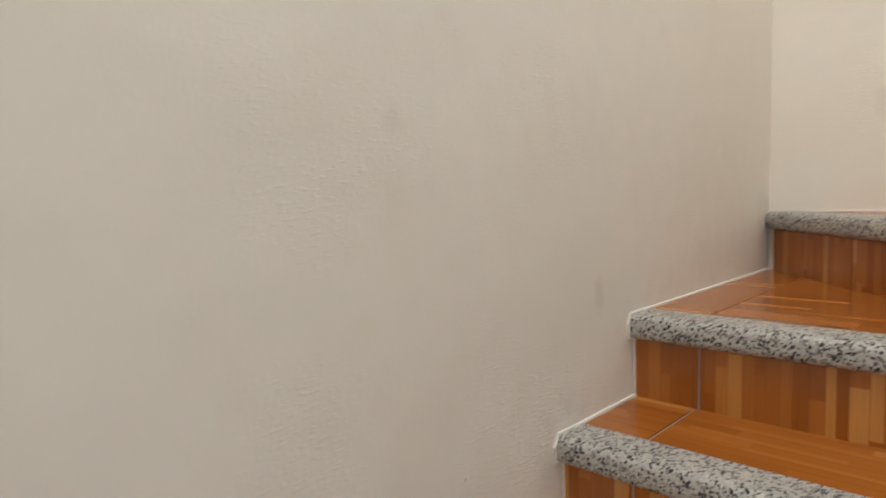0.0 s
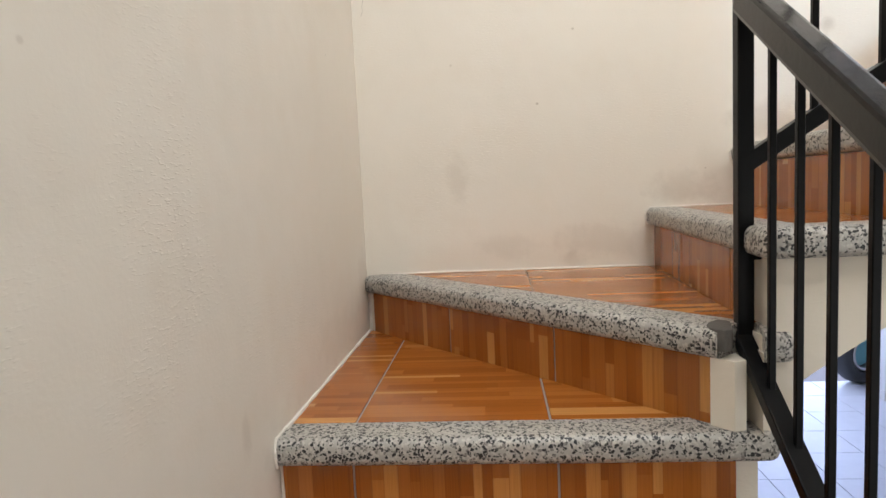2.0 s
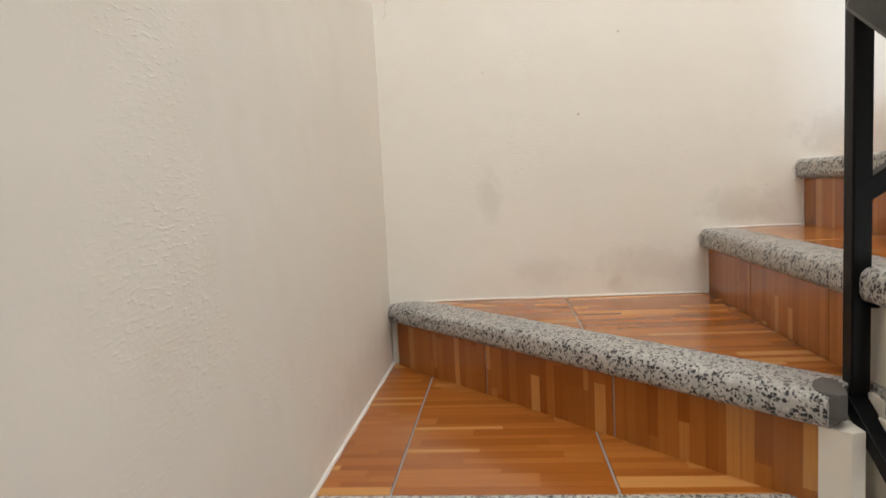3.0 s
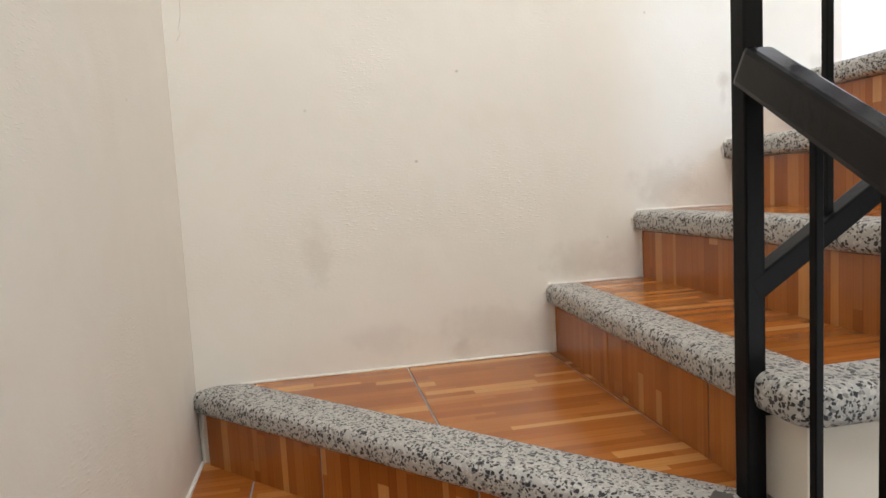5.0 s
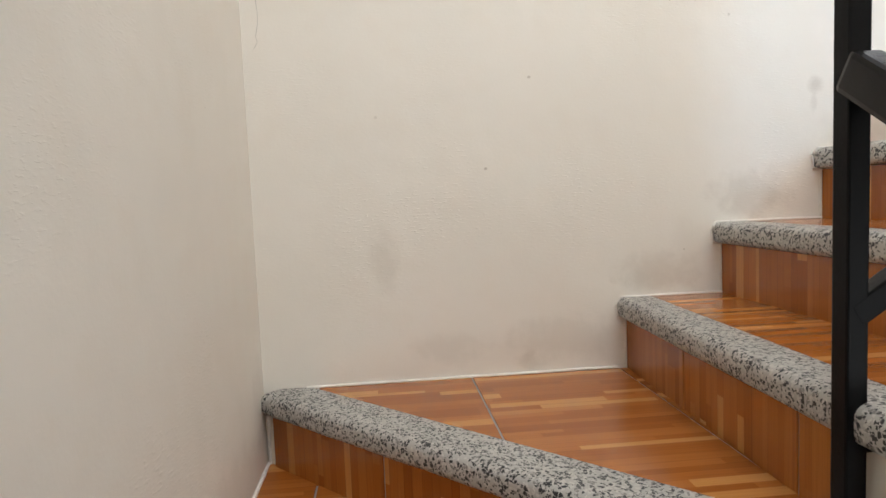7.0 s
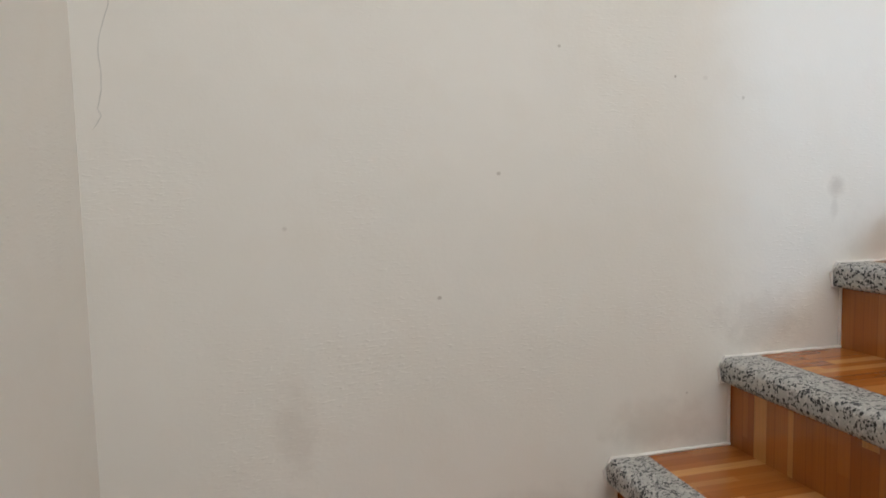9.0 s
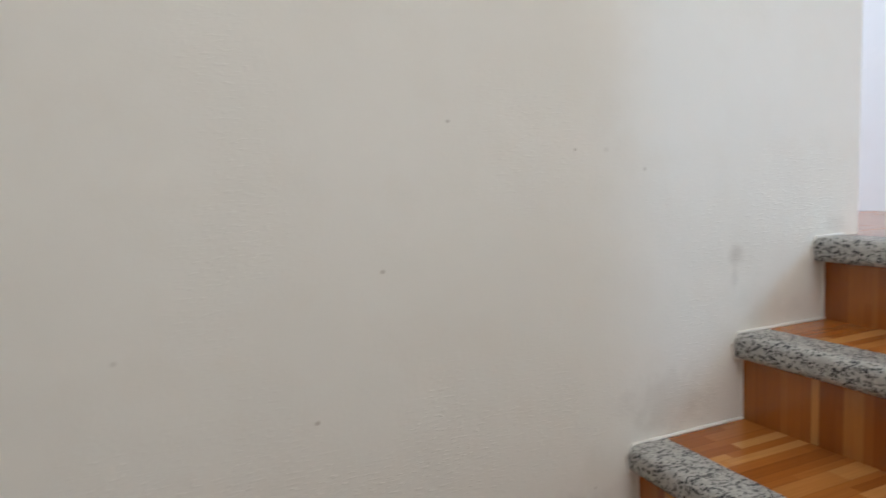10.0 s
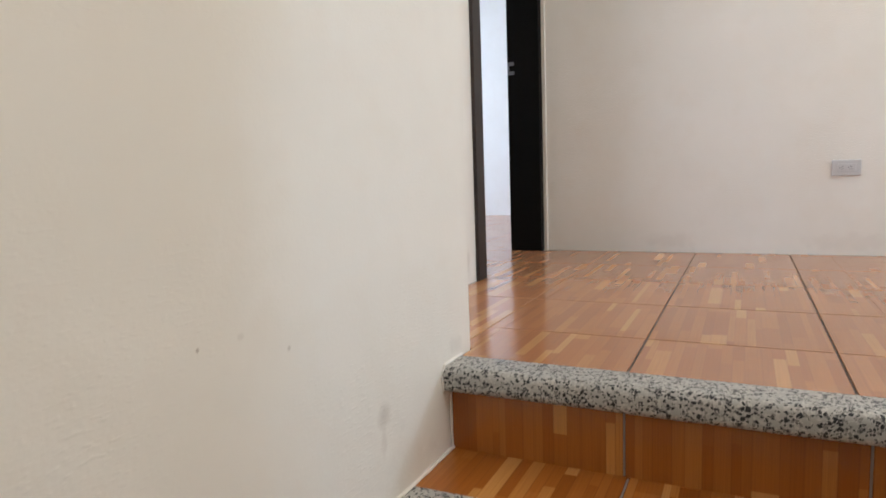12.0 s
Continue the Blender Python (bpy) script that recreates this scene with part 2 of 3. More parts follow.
def plain(name, colour, rough, metal=0.0, grain=0.0006, scale=40, vary=0.12, specular=0.5):
    m, nt, b = material(name, colour, rough, metal)
    b.inputs["Specular IOR Level"].default_value = specular
    pos = nt.nodes.new("ShaderNodeNewGeometry").outputs["Position"]
    n1 = noise_tex(nt, pos, scale, 4)
    c = mixc(nt, n1, tuple(v * (1 - vary) for v in colour), tuple(min(1, v * (1 + vary)) for v in colour))
    nt.links.new(c, b.inputs["Base Color"])
    bump(nt, b, math_node(nt, "MULTIPLY", noise_tex(nt, pos, scale * 3, 3), grain), 0.5, 1.0)
    return m


M_CEMENT = plain("cement", (0.105, 0.096, 0.086), 0.85, scale=70, grain=0.003, vary=0.25)
M_GROUT = plain("grout", (0.30, 0.265, 0.23), 0.85)
M_JOINT = plain("dark_floor_joint", (0.09, 0.07, 0.058), 0.8)
M_CAULK = plain("white_sealant", (0.76, 0.72, 0.66), 0.55, scale=60, grain=0.002)
M_BLACK = plain("black_enamel", (0.004, 0.004, 0.0043), 0.34, scale=25, grain=0.0008, vary=0.3, specular=0.12)
M_RAIL = plain("black_handrail_enamel", (0.006, 0.0055, 0.006), 0.17, scale=18, grain=0.0006, vary=0.4, specular=0.28)
M_DARKWOOD = plain("dark_stained_wood", (0.004, 0.0035, 0.003), 0.6, scale=30, specular=0.1)
M_BROWN = plain("brown_door_frame", (0.022, 0.013, 0.010), 0.5, scale=30)
M_STEEL = plain("brushed_steel", (0.55, 0.55, 0.55), 0.35, 1.0)
M_PLATE = plain("grey_plastic", (0.55, 0.54, 0.53), 0.4, vary=0.05)
M_SLOT = plain("dark_slot", (0.05, 0.05, 0.05), 0.6)
M_WHITETILE = plain("white_floor_tile", (0.74, 0.74, 0.74), 0.35, scale=9, vary=0.06)
M_RUBBER = plain("dark_rubber", (0.04, 0.042, 0.045), 0.7)


# ---- mesh helpers ----
def link_mesh(name, bm, mat, parent=None, label="", smooth=False):
    me = bpy.data.meshes.new(name)
    bmesh.ops.recalc_face_normals(bm, faces=bm.faces)
    bm.to_mesh(me)
    bm.free()
    me.materials.append(mat)
    if smooth:
        for p in me.polygons:
            p.use_smooth = True
        me.set_sharp_from_angle(angle=radians(40))
    ob = new(name, me)
    if parent is not None:
        ob.parent = parent
    if label:
        ob["label"] = label
    return ob


part = link_mesh


def structure(ob, label, category):
    return tagged(ob, label, category, kind="structure")


def thing(name, label, category, group=""):
    return tagged(new(name), label, category, group)


def add_box(bm, x0, x1, y0, y1, z0, z1, m=None):
    v = bmesh.ops.create_cube(bm, size=1.0)["verts"]
    bmesh.ops.transform(bm, matrix=Matrix.Translation(((x0 + x1) / 2, (y0 + y1) / 2, (z0 + z1) / 2)) @ Matrix.Diagonal((x1 - x0, y1 - y0, z1 - z0, 1)), verts=v)
    if m is not None:
        bmesh.ops.transform(bm, matrix=m, verts=v)
    return v


def box_mesh(x0, x1, y0, y1, z0, z1, bevel=0.0, segments=2):
    bm = bmesh.new()
    add_box(bm, x0, x1, y0, y1, z0, z1)
    if bevel:
        bmesh.ops.bevel(bm, geom=list(bm.edges), offset=bevel, segments=segments, affect="EDGES", profile=0.6)
    return bm


def prism(points, lo, hi, axis):
    """A polygon of 2D points pulled along an axis: 'z' takes (x, y), 'y' takes (x, z)."""
    bm = bmesh.new()
    put = (lambda p, d: (p[0], p[1], d)) if axis == "z" else (lambda p, d: (p[0], d, p[1]))
    a = [bm.verts.new(put(p, lo)) for p in points]
    b = [bm.verts.new(put(p, hi)) for p in points]
    bm.faces.new(a)
    bm.faces.new(b)
    n = len(points)
    for i in range(n):
        bm.faces.new((a[i], a[(i + 1) % n], b[(i + 1) % n], b[i]))
    return bm


def bar_between(p, q, w, h, bevel=0.003, up=(0, 0, 1)):
    """A square tube from p to q."""
    p, q = Vector(p), Vector(q)
    d = (q - p).normalized()
    side = d.cross(Vector(up)).normalized()
    top = side.cross(d).normalized()
    m = Matrix((side, top, d)).transposed().to_4x4()
    bm = bmesh.new()
    add_box(bm, -w / 2, w / 2, -h / 2, h / 2, 0, (q - p).length)
    if bevel:
        bmesh.ops.bevel(bm, geom=[e for e in bm.edges], offset=bevel, segments=2, affect="EDGES", profile=0.6)
    bmesh.ops.transform(bm, matrix=Matrix.Translation(p) @ m, verts=bm.verts)
    return bm


def clip(poly, nx, ny, d):
    """The part of a polygon on the side nx*x + ny*y <= d."""
    out = []
    for i, p in enumerate(poly):
        q = poly[(i + 1) % len(poly)]
        a, b = nx * p[0] + ny * p[1] - d, nx * q[0] + ny * q[1] - d
        if a <= 0:
            out.append(p)
        if (a < 0 < b) or (b < 0 < a):
            t = a / (a - b)
            out.append((p[0] + (q[0] - p[0]) * t, p[1] + (q[1] - p[1]) * t))
    return out


def area(poly):
    return abs(sum(p[0] * q[1] - p[1] * q[0] for p, q in zip(poly, poly[1:] + poly[:1]))) / 2


def flat_tile(name, poly, origin, ex, ey, ez, thick, uvs, parent):
    """A tile with that outline in the plane (ex, ey) at origin, its top at 0 and its body below along ez, with softened edges."""
    cx, cy = sum(p[0] for p in poly) / len(poly), sum(p[1] for p in poly) / len(poly)
    e = 0.0015
    inner = []
    for x, y in poly:
        l = math.hypot(x - cx, y - cy) or 1
        inner.append((x + (cx - x) / l * e, y + (cy - y) / l * e))
    o, ex, ey, ez = Vector(origin), Vector(ex), Vector(ey), Vector(ez)
    rings = [[o + ex * x + ey * y for x, y in inner], [o + ex * x + ey * y - ez * e for x, y in poly], [o + ex * x + ey * y - ez * thick for x, y in poly]]
    me = bpy.data.meshes.new(name)
    n = len(poly)
    verts = [v for r in rings for v in r]
    faces = [tuple(range(n))] + [(r * n + i, r * n + (i + 1) % n, (r + 1) * n + (i + 1) % n, (r + 1) * n + i) for r in (0, 1) for i in range(n)]
    me.from_pydata([tuple(v) for v in verts], [], faces)
    layer = me.uv_layers.new(name="UVMap")
    flat = list(inner) + list(poly) + list(poly)
    for lp in me.loops:
        x, y = flat[lp.vertex_index]
        layer.data[lp.index].uv = (x, y) if uvs == "x" else (y, x)
    bm = bmesh.new()
    bm.from_mesh(me)
    bmesh.ops.recalc_face_normals(bm, faces=bm.faces)
    if sum((f.normal.dot(ez) * f.calc_area() for f in bm.faces if len(f.verts) == n and f.calc_center_median().dot(ez) > (o - ez * e / 2).dot(ez)), 0) < 0:
        bmesh.ops.reverse_faces(bm, faces=bm.faces)
    bm.to_mesh(me)
    bm.free()
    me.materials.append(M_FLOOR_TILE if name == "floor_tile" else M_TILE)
    ob = new(name, me)
    ob.parent = parent
    return ob


GAP = 0.0045


def tiled(name, poly, us, vs, origin, ex, ey, ez, uvs, parent, thick=0.010):
    """Cuts a polygon into tiles at the lines us and vs, with joints between them over a bed of grout."""
    o, ax, ay, az = Vector(origin), Vector(ex), Vector(ey), Vector(ez)
    bm = bmesh.new()
    lo, hi = [[bm.verts.new(o + ax * x + ay * y - az * d) for x, y in poly] for d in (0.009, 0.0028)]
    bm.faces.new(lo)
    bm.faces.new(hi)
    for i in range(len(poly)):
        j = (i + 1) % len(poly)
        bm.faces.new((lo[i], lo[j], hi[j], hi[i]))
    part("grout_bed", bm, M_JOINT if name == "floor_tile" else M_GROUT, parent)
    gap = 0.0042 if name == "floor_tile" else GAP
    for u0, u1 in zip(us, us[1:]):
        for v0, v1 in zip(vs, vs[1:]):
            p = clip(clip(clip(clip(poly, 1, 0, u1 - gap / 2), -1, 0, -u0 - gap / 2), 0, 1, v1 - gap / 2), 0, -1, -v0 - gap / 2)
            if len(p) >= 3 and area(p) > 2e-4:
                flat_tile(name, p, origin, ex, ey, ez, thick, uvs, parent)


def sweep_nosing(path, top, depth=0.092, thick=0.056):
    """A bullnosed terrazzo edge along a path of 2D points; the tread lies to the left of the path."""
    prof = [(depth, 0.0)]
    R, r2 = 0.020, 0.016
    for i in range(7):
        a = math.pi / 2 * i / 6
        prof.append((R - R * math.sin(a), -R + R * math.cos(a)))
    for i in range(6):
        a = math.pi / 2 * i / 5
        prof.append((r2 - r2 * math.cos(a), -thick + r2 - r2 * math.sin(a)))
    prof.append((depth, -thick))
    # subdivide corners
    pts = [Vector(p) for p in path]
    rounded, inner = [pts[0]], {}
    for a, b, c in zip(pts, pts[1:], pts[2:]):
        r = min(0.045, (b - a).length * 0.4, (c - b).length * 0.4)
        p0, p1 = b + (a - b).normalized() * r, b + (c - b).normalized() * r
        d0, d1 = (b - a).normalized(), (c - b).normalized()
        mid = (Vector((-d0.y, d0.x)) + Vector((-d1.y, d1.x))).normalized()
        for i in range(5):
            t = i / 4
            rounded.append(p0 * (1 - t) ** 2 + b * 2 * t * (1 - t) + p1 * t ** 2)
            inner[tuple(rounded[-1])] = b + mid * depth / max(0.5, mid.dot(Vector((-d0.y, d0.x))))
    rounded.append(pts[-1])
    # even short pieces let the edge wander a little, as hand-cast work does
    line = []
    for a, b in zip(rounded, rounded[1:]):
        n = max(1, int((b - a).length / 0.05))
        line += [a.lerp(b, i / n) for i in range(n)]
    line.append(rounded[-1])
    dirs = [(b - a).normalized() for a, b in zip(line, line[1:])]
    bm = bmesh.new()
    rings = []
    for i, p in enumerate(line):
        d0, d1 = dirs[max(0, i - 1)], dirs[min(i, len(dirs) - 1)]
        n0, n1 = Vector((-d0.y, d0.x)), Vector((-d1.y, d1.x))
        nn = (n0 + n1).normalized()
        k = 1 / max(0.5, nn.dot(n0))
        jig = noise.noise((p.x * 9, p.y * 9, top * 5)) * 0.0022
        ring = []
        for d, z in prof:
            q = p + nn * (d * k + (jig if d < 0.05 else 0))
            if d > 0.05 and tuple(p) in inner:
                q = inner[tuple(p)]
            ring.append(bm.verts.new((q.x, q.y, top + z)))
        rings.append(ring)
    m = len(prof)
    for a, b in zip(rings, rings[1:]):
        for i in range(m):
            bm.faces.new((a[i], a[(i + 1) % m], b[(i + 1) % m], b[i]))
    bm.faces.new(rings[0])
    bm.faces.new(rings[-1])
    return bm


def bead(points, radius, parent, name="sealant_bead"):
    """A lumpy bead of white sealant along a path."""
    bm = bmesh.new()
    line = []
    pts = [Vector(p) for p in points]
    for a, b in zip(pts, pts[1:]):
        n = max(2, int((b - a).length / 0.025))
        line += [a.lerp(b, i / n) for i in range(n)]
    line.append(pts[-1])
    rings = []
    for i, p in enumerate(line):
        d = (line[min(i + 1, len(line) - 1)] - line[max(i - 1, 0)]).normalized()
        s = d.cross(Vector((0.31, 0.2, 0.93)) if abs(d.z) < 0.9 else Vector((1, 0, 0))).normalized()
        t = s.cross(d)
        rr = radius * (1 + 0.45 * noise.noise(p * 28))
        rings.append([bm.verts.new(p + (s * math.cos(a) + t * math.sin(a)) * rr) for a in [math.tau * k / 6 for k in range(6)]])
    for a, b in zip(rings, rings[1:]):
        for k in range(6):
            bm.faces.new((a[k], a[(k + 1) % 6], b[(k + 1) % 6], b[k]))
    bm.faces.new(rings[0])
    bm.faces.new(rings[-1])
    return part(name, bm, M_CAULK, parent, smooth=True)


# ---- setting: walls, floors, ceiling ----
R = 0.19
LV = lambda k: k * R
GOING = 0.295
SIDE_X, SIDE_Y = 0.925, -0.965     # open sides of the lower and the upper flight

structure(part("wall_west", box_mesh(-0.15, 0, -4.25, 0.15, LOW_Z, TOP_Z), M_WALL_A), "cream painted plaster stairwell wall, lightly smudged, with shade painted along the steps", "wall")
# the wall behind the upper flight, open below the flight
structure(part("wall_north", prism([(0, LOW_Z), (0.94, LOW_Z), (0.94, 0.42), (1.85, 1.03), (1.9, 1.03), (1.9, TOP_Z), (0, TOP_Z)], 0, 0.15, "y"), M_WALL_B), "cream painted plaster wall with scuffs and painted shade above the steps", "wall")


wall_north = bpy.data.objects["wall_north"]
CRACK = [(x, -0.0004, z) for x, z in ((0.066, 1.70), (0.063, 1.655), (0.059, 1.628), (0.045, 1.585), (0.040, 1.555), (0.041, 1.52), (0.042, 1.49), (0.034, 1.462), (0.038, 1.45), (0.027, 1.43))]
bm = bmesh.new()
for a, b in zip(CRACK, CRACK[1:]):
    n = 5
    for i in range(n):
        u, v = Vector(a).lerp(Vector(b), i / n), Vector(a).lerp(Vector(b), (i + 1) / n)
        w = 0.0006 + 0.0004 * noise.noise(u * 90)
        j = Vector((0.002 * noise.noise(u * 60), 0, 0))
        jj = Vector((0.002 * noise.noise(v * 60), 0, 0))
        bm.faces.new([bm.verts.new(q) for q in (u + j + Vector((-w, 0, 0)), u + j + Vector((w, 0, 0)), v + jj + Vector((w, 0, 0)), v + jj + Vector((-w, 0, 0)))])
part("crack", bm, plain("crack_shade", (0.50, 0.47, 0.42), 0.9, vary=0.3), wall_north)


def wall_with_hole(name, along, fixed0, fixed1, a0, a1, z0, z1, hole, mat, label):
    """A wall with one opening; along 'x' or 'y'; hole = (a, a, z, z)."""
    h0, h1, hz0, hz1 = hole
    bm = bmesh.new()
    for p0, p1, q0, q1 in ((a0, h0, z0, z1), (h1, a1, z0, z1), (h0, h1, z0, hz0), (h0, h1, hz1, z1)):
        if p1 - p0 > 1e-4 and q1 - q0 > 1e-4:
            if along == "x":
                add_box(bm, p0, p1, fixed0, fixed1, q0, q1)
            else:
                add_box(bm, fixed0, fixed1, p0, p1, q0, q1)
    bmesh.ops.remove_doubles(bm, verts=bm.verts, dist=1e-5)
    return structure(part(name, bm, mat), label, "wall")


# stairwell south wall and the wall between well and hall
structure(part("wall_south_stair", box_mesh(0, 1.8, -4.25, -4.1, LOW_Z, TOP_Z), M_WALL_C), "cream painted plaster stairwell wall", "wall")
structure(part("wall_well", box_mesh(1.8, 1.92, -4.25, -1.08, HALL_Z - 0.15, TOP_Z), M_WALL_C), "cream painted plaster wall closing the stairwell", "wall")
# hall
structure(part("wall_east", box_mesh(3.78, 3.93, -3.3, 0.52, HALL_Z - 0.15, TOP_Z), M_WALL_C), "cream painted hall wall, dusty near the floor", "wall")
wall_with_hole("wall_south_hall", "x", -3.45, -3.3, 1.92, 3.93, HALL_Z - 0.15, TOP_Z, (3.13, 3.57, 2.25, 2.89), M_WALL_C, "cream painted plaster wall with a wide window opening")
wall_with_hole("wall_door", "x", 0.35, 0.52, 2.685, 3.78, HALL_Z - 0.15, TOP_Z, (2.85, 3.765, HALL_Z - 0.15, HALL_Z + 2.12), M_WALL_C, "cream painted plaster wall around a doorway")
structure(part("wall_alcove_east", box_mesh(2.685, 2.80, 0.52, 2.35, HALL_Z - 0.15, TOP_Z), M_WALL_C), "cream painted plaster wall of the passage", "wall")
structure(part("wall_alcove_north", box_mesh(0.85, 2.8, 2.35, 2.5, HALL_Z - 0.15, TOP_Z), M_WALL_C), "cream painted plaster wall of the passage", "wall")
wall_with_hole("wall_alcove_west", "y", 0.85, 1.0, 0.15, 2.35, HALL_Z - 0.15, TOP_Z, (0.7, 1.8, 1.75, 3.15), M_WALL_C, "cream painted plaster wall with a window opening")
# room behind the doorway
wall_with_hole("wall_room_north", "x", 3.05, 3.2, 2.8, 6.55, HALL_Z - 0.15, TOP_Z, (4.0, 5.8, 1.8, 3.2), M_CEIL, "white painted room wall with a window opening")
structure(part("wall_room_east", box_mesh(6.4, 6.55, 0.37, 3.05, HALL_Z - 0.15, TOP_Z), M_CEIL), "white painted room wall", "wall")
structure(part("wall_room_south", box_mesh(3.93, 6.4, 0.37, 0.52, HALL_Z - 0.15, TOP_Z), M_CEIL), "white painted room wall", "wall")
structure(part("wall_room_west", box_mesh(2.65, 2.80, 2.5, 3.2, HALL_Z - 0.15, TOP_Z), M_CEIL), "white painted room wall", "wall")
bm = bmesh.new()
for x0, x1, y0, y1 in ((-0.15, 2.0, -1.3, 3.2), (-0.15, 2.0, -4.25, -3.05), (-0.15, 0.3, -3.05, -1.3), (1.7, 2.0, -3.05, -1.3), (2.0, 6.55, -0.95, 3.2), (2.0, 6.55, -4.25, -2.7), (2.0, 2.2, -2.7, -0.95), (3.5, 6.55, -2.7, -0.95)):
    add_box(bm, x0, x1, y0, y1, TOP_Z, TOP_Z + 0.15)
# unseen opaque panels, added to keep direct sun out of the skylight openings
dome_mat, dome_nt, dome_b = material("sun_block_white", (0.85, 0.85, 0.83), 0.5)
dome = box_mesh(0.25, 1.75, -3.10, -1.25, TOP_Z + 0.152, TOP_Z + 0.20, 0.02)
structure(part("skylight_sun_block", dome, dome_mat), "added white panel over the skylight opening, unseen, keeps the sun out", "skylight")
dome = bmesh.new()
# gap made up so the sun throws a small patch on the hall floor
gx, gy = 2.527, -2.196
for x0, x1, y0, y1 in ((2.15, 3.55, -2.75, gy - 0.075), (2.15, 3.55, gy + 0.075, -0.90), (2.15, gx - 0.042, gy - 0.075, gy + 0.075), (gx + 0.042, 3.55, gy - 0.075, gy + 0.075)):
    add_box(dome, x0, x1, y0, y1, TOP_Z + 0.152, TOP_Z + 0.17)
structure(part("skylight_sun_block", dome, dome_mat), "added white panels over the skylight opening, unseen, with a gap for a sun patch", "skylight")
structure(part("ceiling", bm, M_CEIL), "white painted plaster ceiling with two skylight openings", "ceiling")

# upper floor slab, its bed under the tiles
bm = bmesh.new()
add_box(bm, 1.80, 3.93, -3.45, 0.52, HALL_Z - 0.15, HALL_Z - 0.010)
add_box(bm, 0.85, 2.80, 0.52, 2.5, HALL_Z - 0.15, HALL_Z - 0.010)
add_box(bm, 1.9, 2.685, 0.15, 0.35, HALL_Z - 0.15, HALL_Z - 0.012)
add_box(bm, 2.80, 6.55, 0.52, 3.2, HALL_Z - 0.15, HALL_Z - 0.012)
floor_hall = structure(part("floor_hall", bm, M_JOINT), "glossy parquet-print tiled hall floor with grey joints", "floor")

# lower storey
floor_low = structure(part("floor_lower", box_mesh(-0.15, 8.0, -4.25, 5.2, LOW_Z - 0.15, LOW_Z - 0.008), M_GROUT), "white tiled lower floor in bright daylight", "floor")
structure(part("wall_lower_east", box_mesh(8.0, 8.15, -4.25, 5.2, LOW_Z - 0.15, HALL_Z - 0.15), M_CEIL), "white painted lower wall", "wall")
# unseen opening, added to hold the lower fill lamp
wall_with_hole("wall_lower_south", "x", -4.25, -4.1, 1.8, 8.0, LOW_Z, HALL_Z - 0.15, (2.1, 4.3, LOW_Z + 0.3, 0.9), M_CEIL, "white painted lower wall with an added wide opening, out of view")
structure(part("wall_lower_west", box_mesh(-0.15, 0.0, 0.15, 5.2, LOW_Z, HALL_Z - 0.15), M_CEIL), "white painted lower wall", "wall")
wall_with_hole("wall_lower_north", "x", 5.2, 5.35, -0.15, 8.15, LOW_Z - 0.15, HALL_Z - 0.15, (1.5, 5.0, LOW_Z, 1.0), M_CEIL, "white painted lower wall with a wide opening")
bm = bmesh.new()
add_box(bm, 3.93, 8.15, -4.25, 0.37, HALL_Z - 0.15, HALL_Z - 0.02)
add_box(bm, -0.15, 0.85, 0.15, 5.35, HALL_Z - 0.15, HALL_Z - 0.02)
add_box(bm, 0.85, 8.15, 3.2, 5.35, HALL_Z - 0.15, HALL_Z - 0.02)
add_box(bm, 0.85, 2.65, 2.5, 3.2, HALL_Z - 0.15, HALL_Z - 0.02)
add_box(bm, 6.55, 8.15, 0.37, 3.2, HALL_Z - 0.15, HALL_Z - 0.02)
structure(part("ceiling_lower", bm, M_CEIL), "white painted plaster ceiling", "ceiling")

# ---- staircase ----
staircase = part("staircase", box_mesh(0, SIDE_X, -4.1, -3.6, LOW_Z - 0.01, LOW_Z + 0.001), M_SIDE)
tagged(staircase, "winding staircase with parquet-print tiles and speckled terrazzo nosings", "staircase", kind="structure")

S3N = Vector((0.733, 0.68))           # normal of the winder's edge
FRONT = {k: -0.975 - (2 - k) * GOING for k in range(-6, 3)}
UP = {4: (0.942, 0.912), 5: (1.212, 1.195), 6: (1.500, 1.512), 7: (1.745, 1.735)}
SET = 0.024                            # the riser stands back behind the edge


def riser(name, p, q, z0, z1, us, parent):
    """Riser tiles between two plan points."""
    p, q = Vector(p), Vector(q)
    d = (q - p).normalized()
    n = Vector((d.y, -d.x))
    length = (q - p).length
    o = Vector((p.x, p.y, 0)) + Vector((n.x, n.y, 0)) * 0.010
    tiled(name, [(0, z0), (length, z0), (length, z1), (0, z1)], us, [z0 - 1, z1 + 1], o, (d.x, d.y, 0), (0, 0, 1), (n.x, n.y, 0), "y", parent)


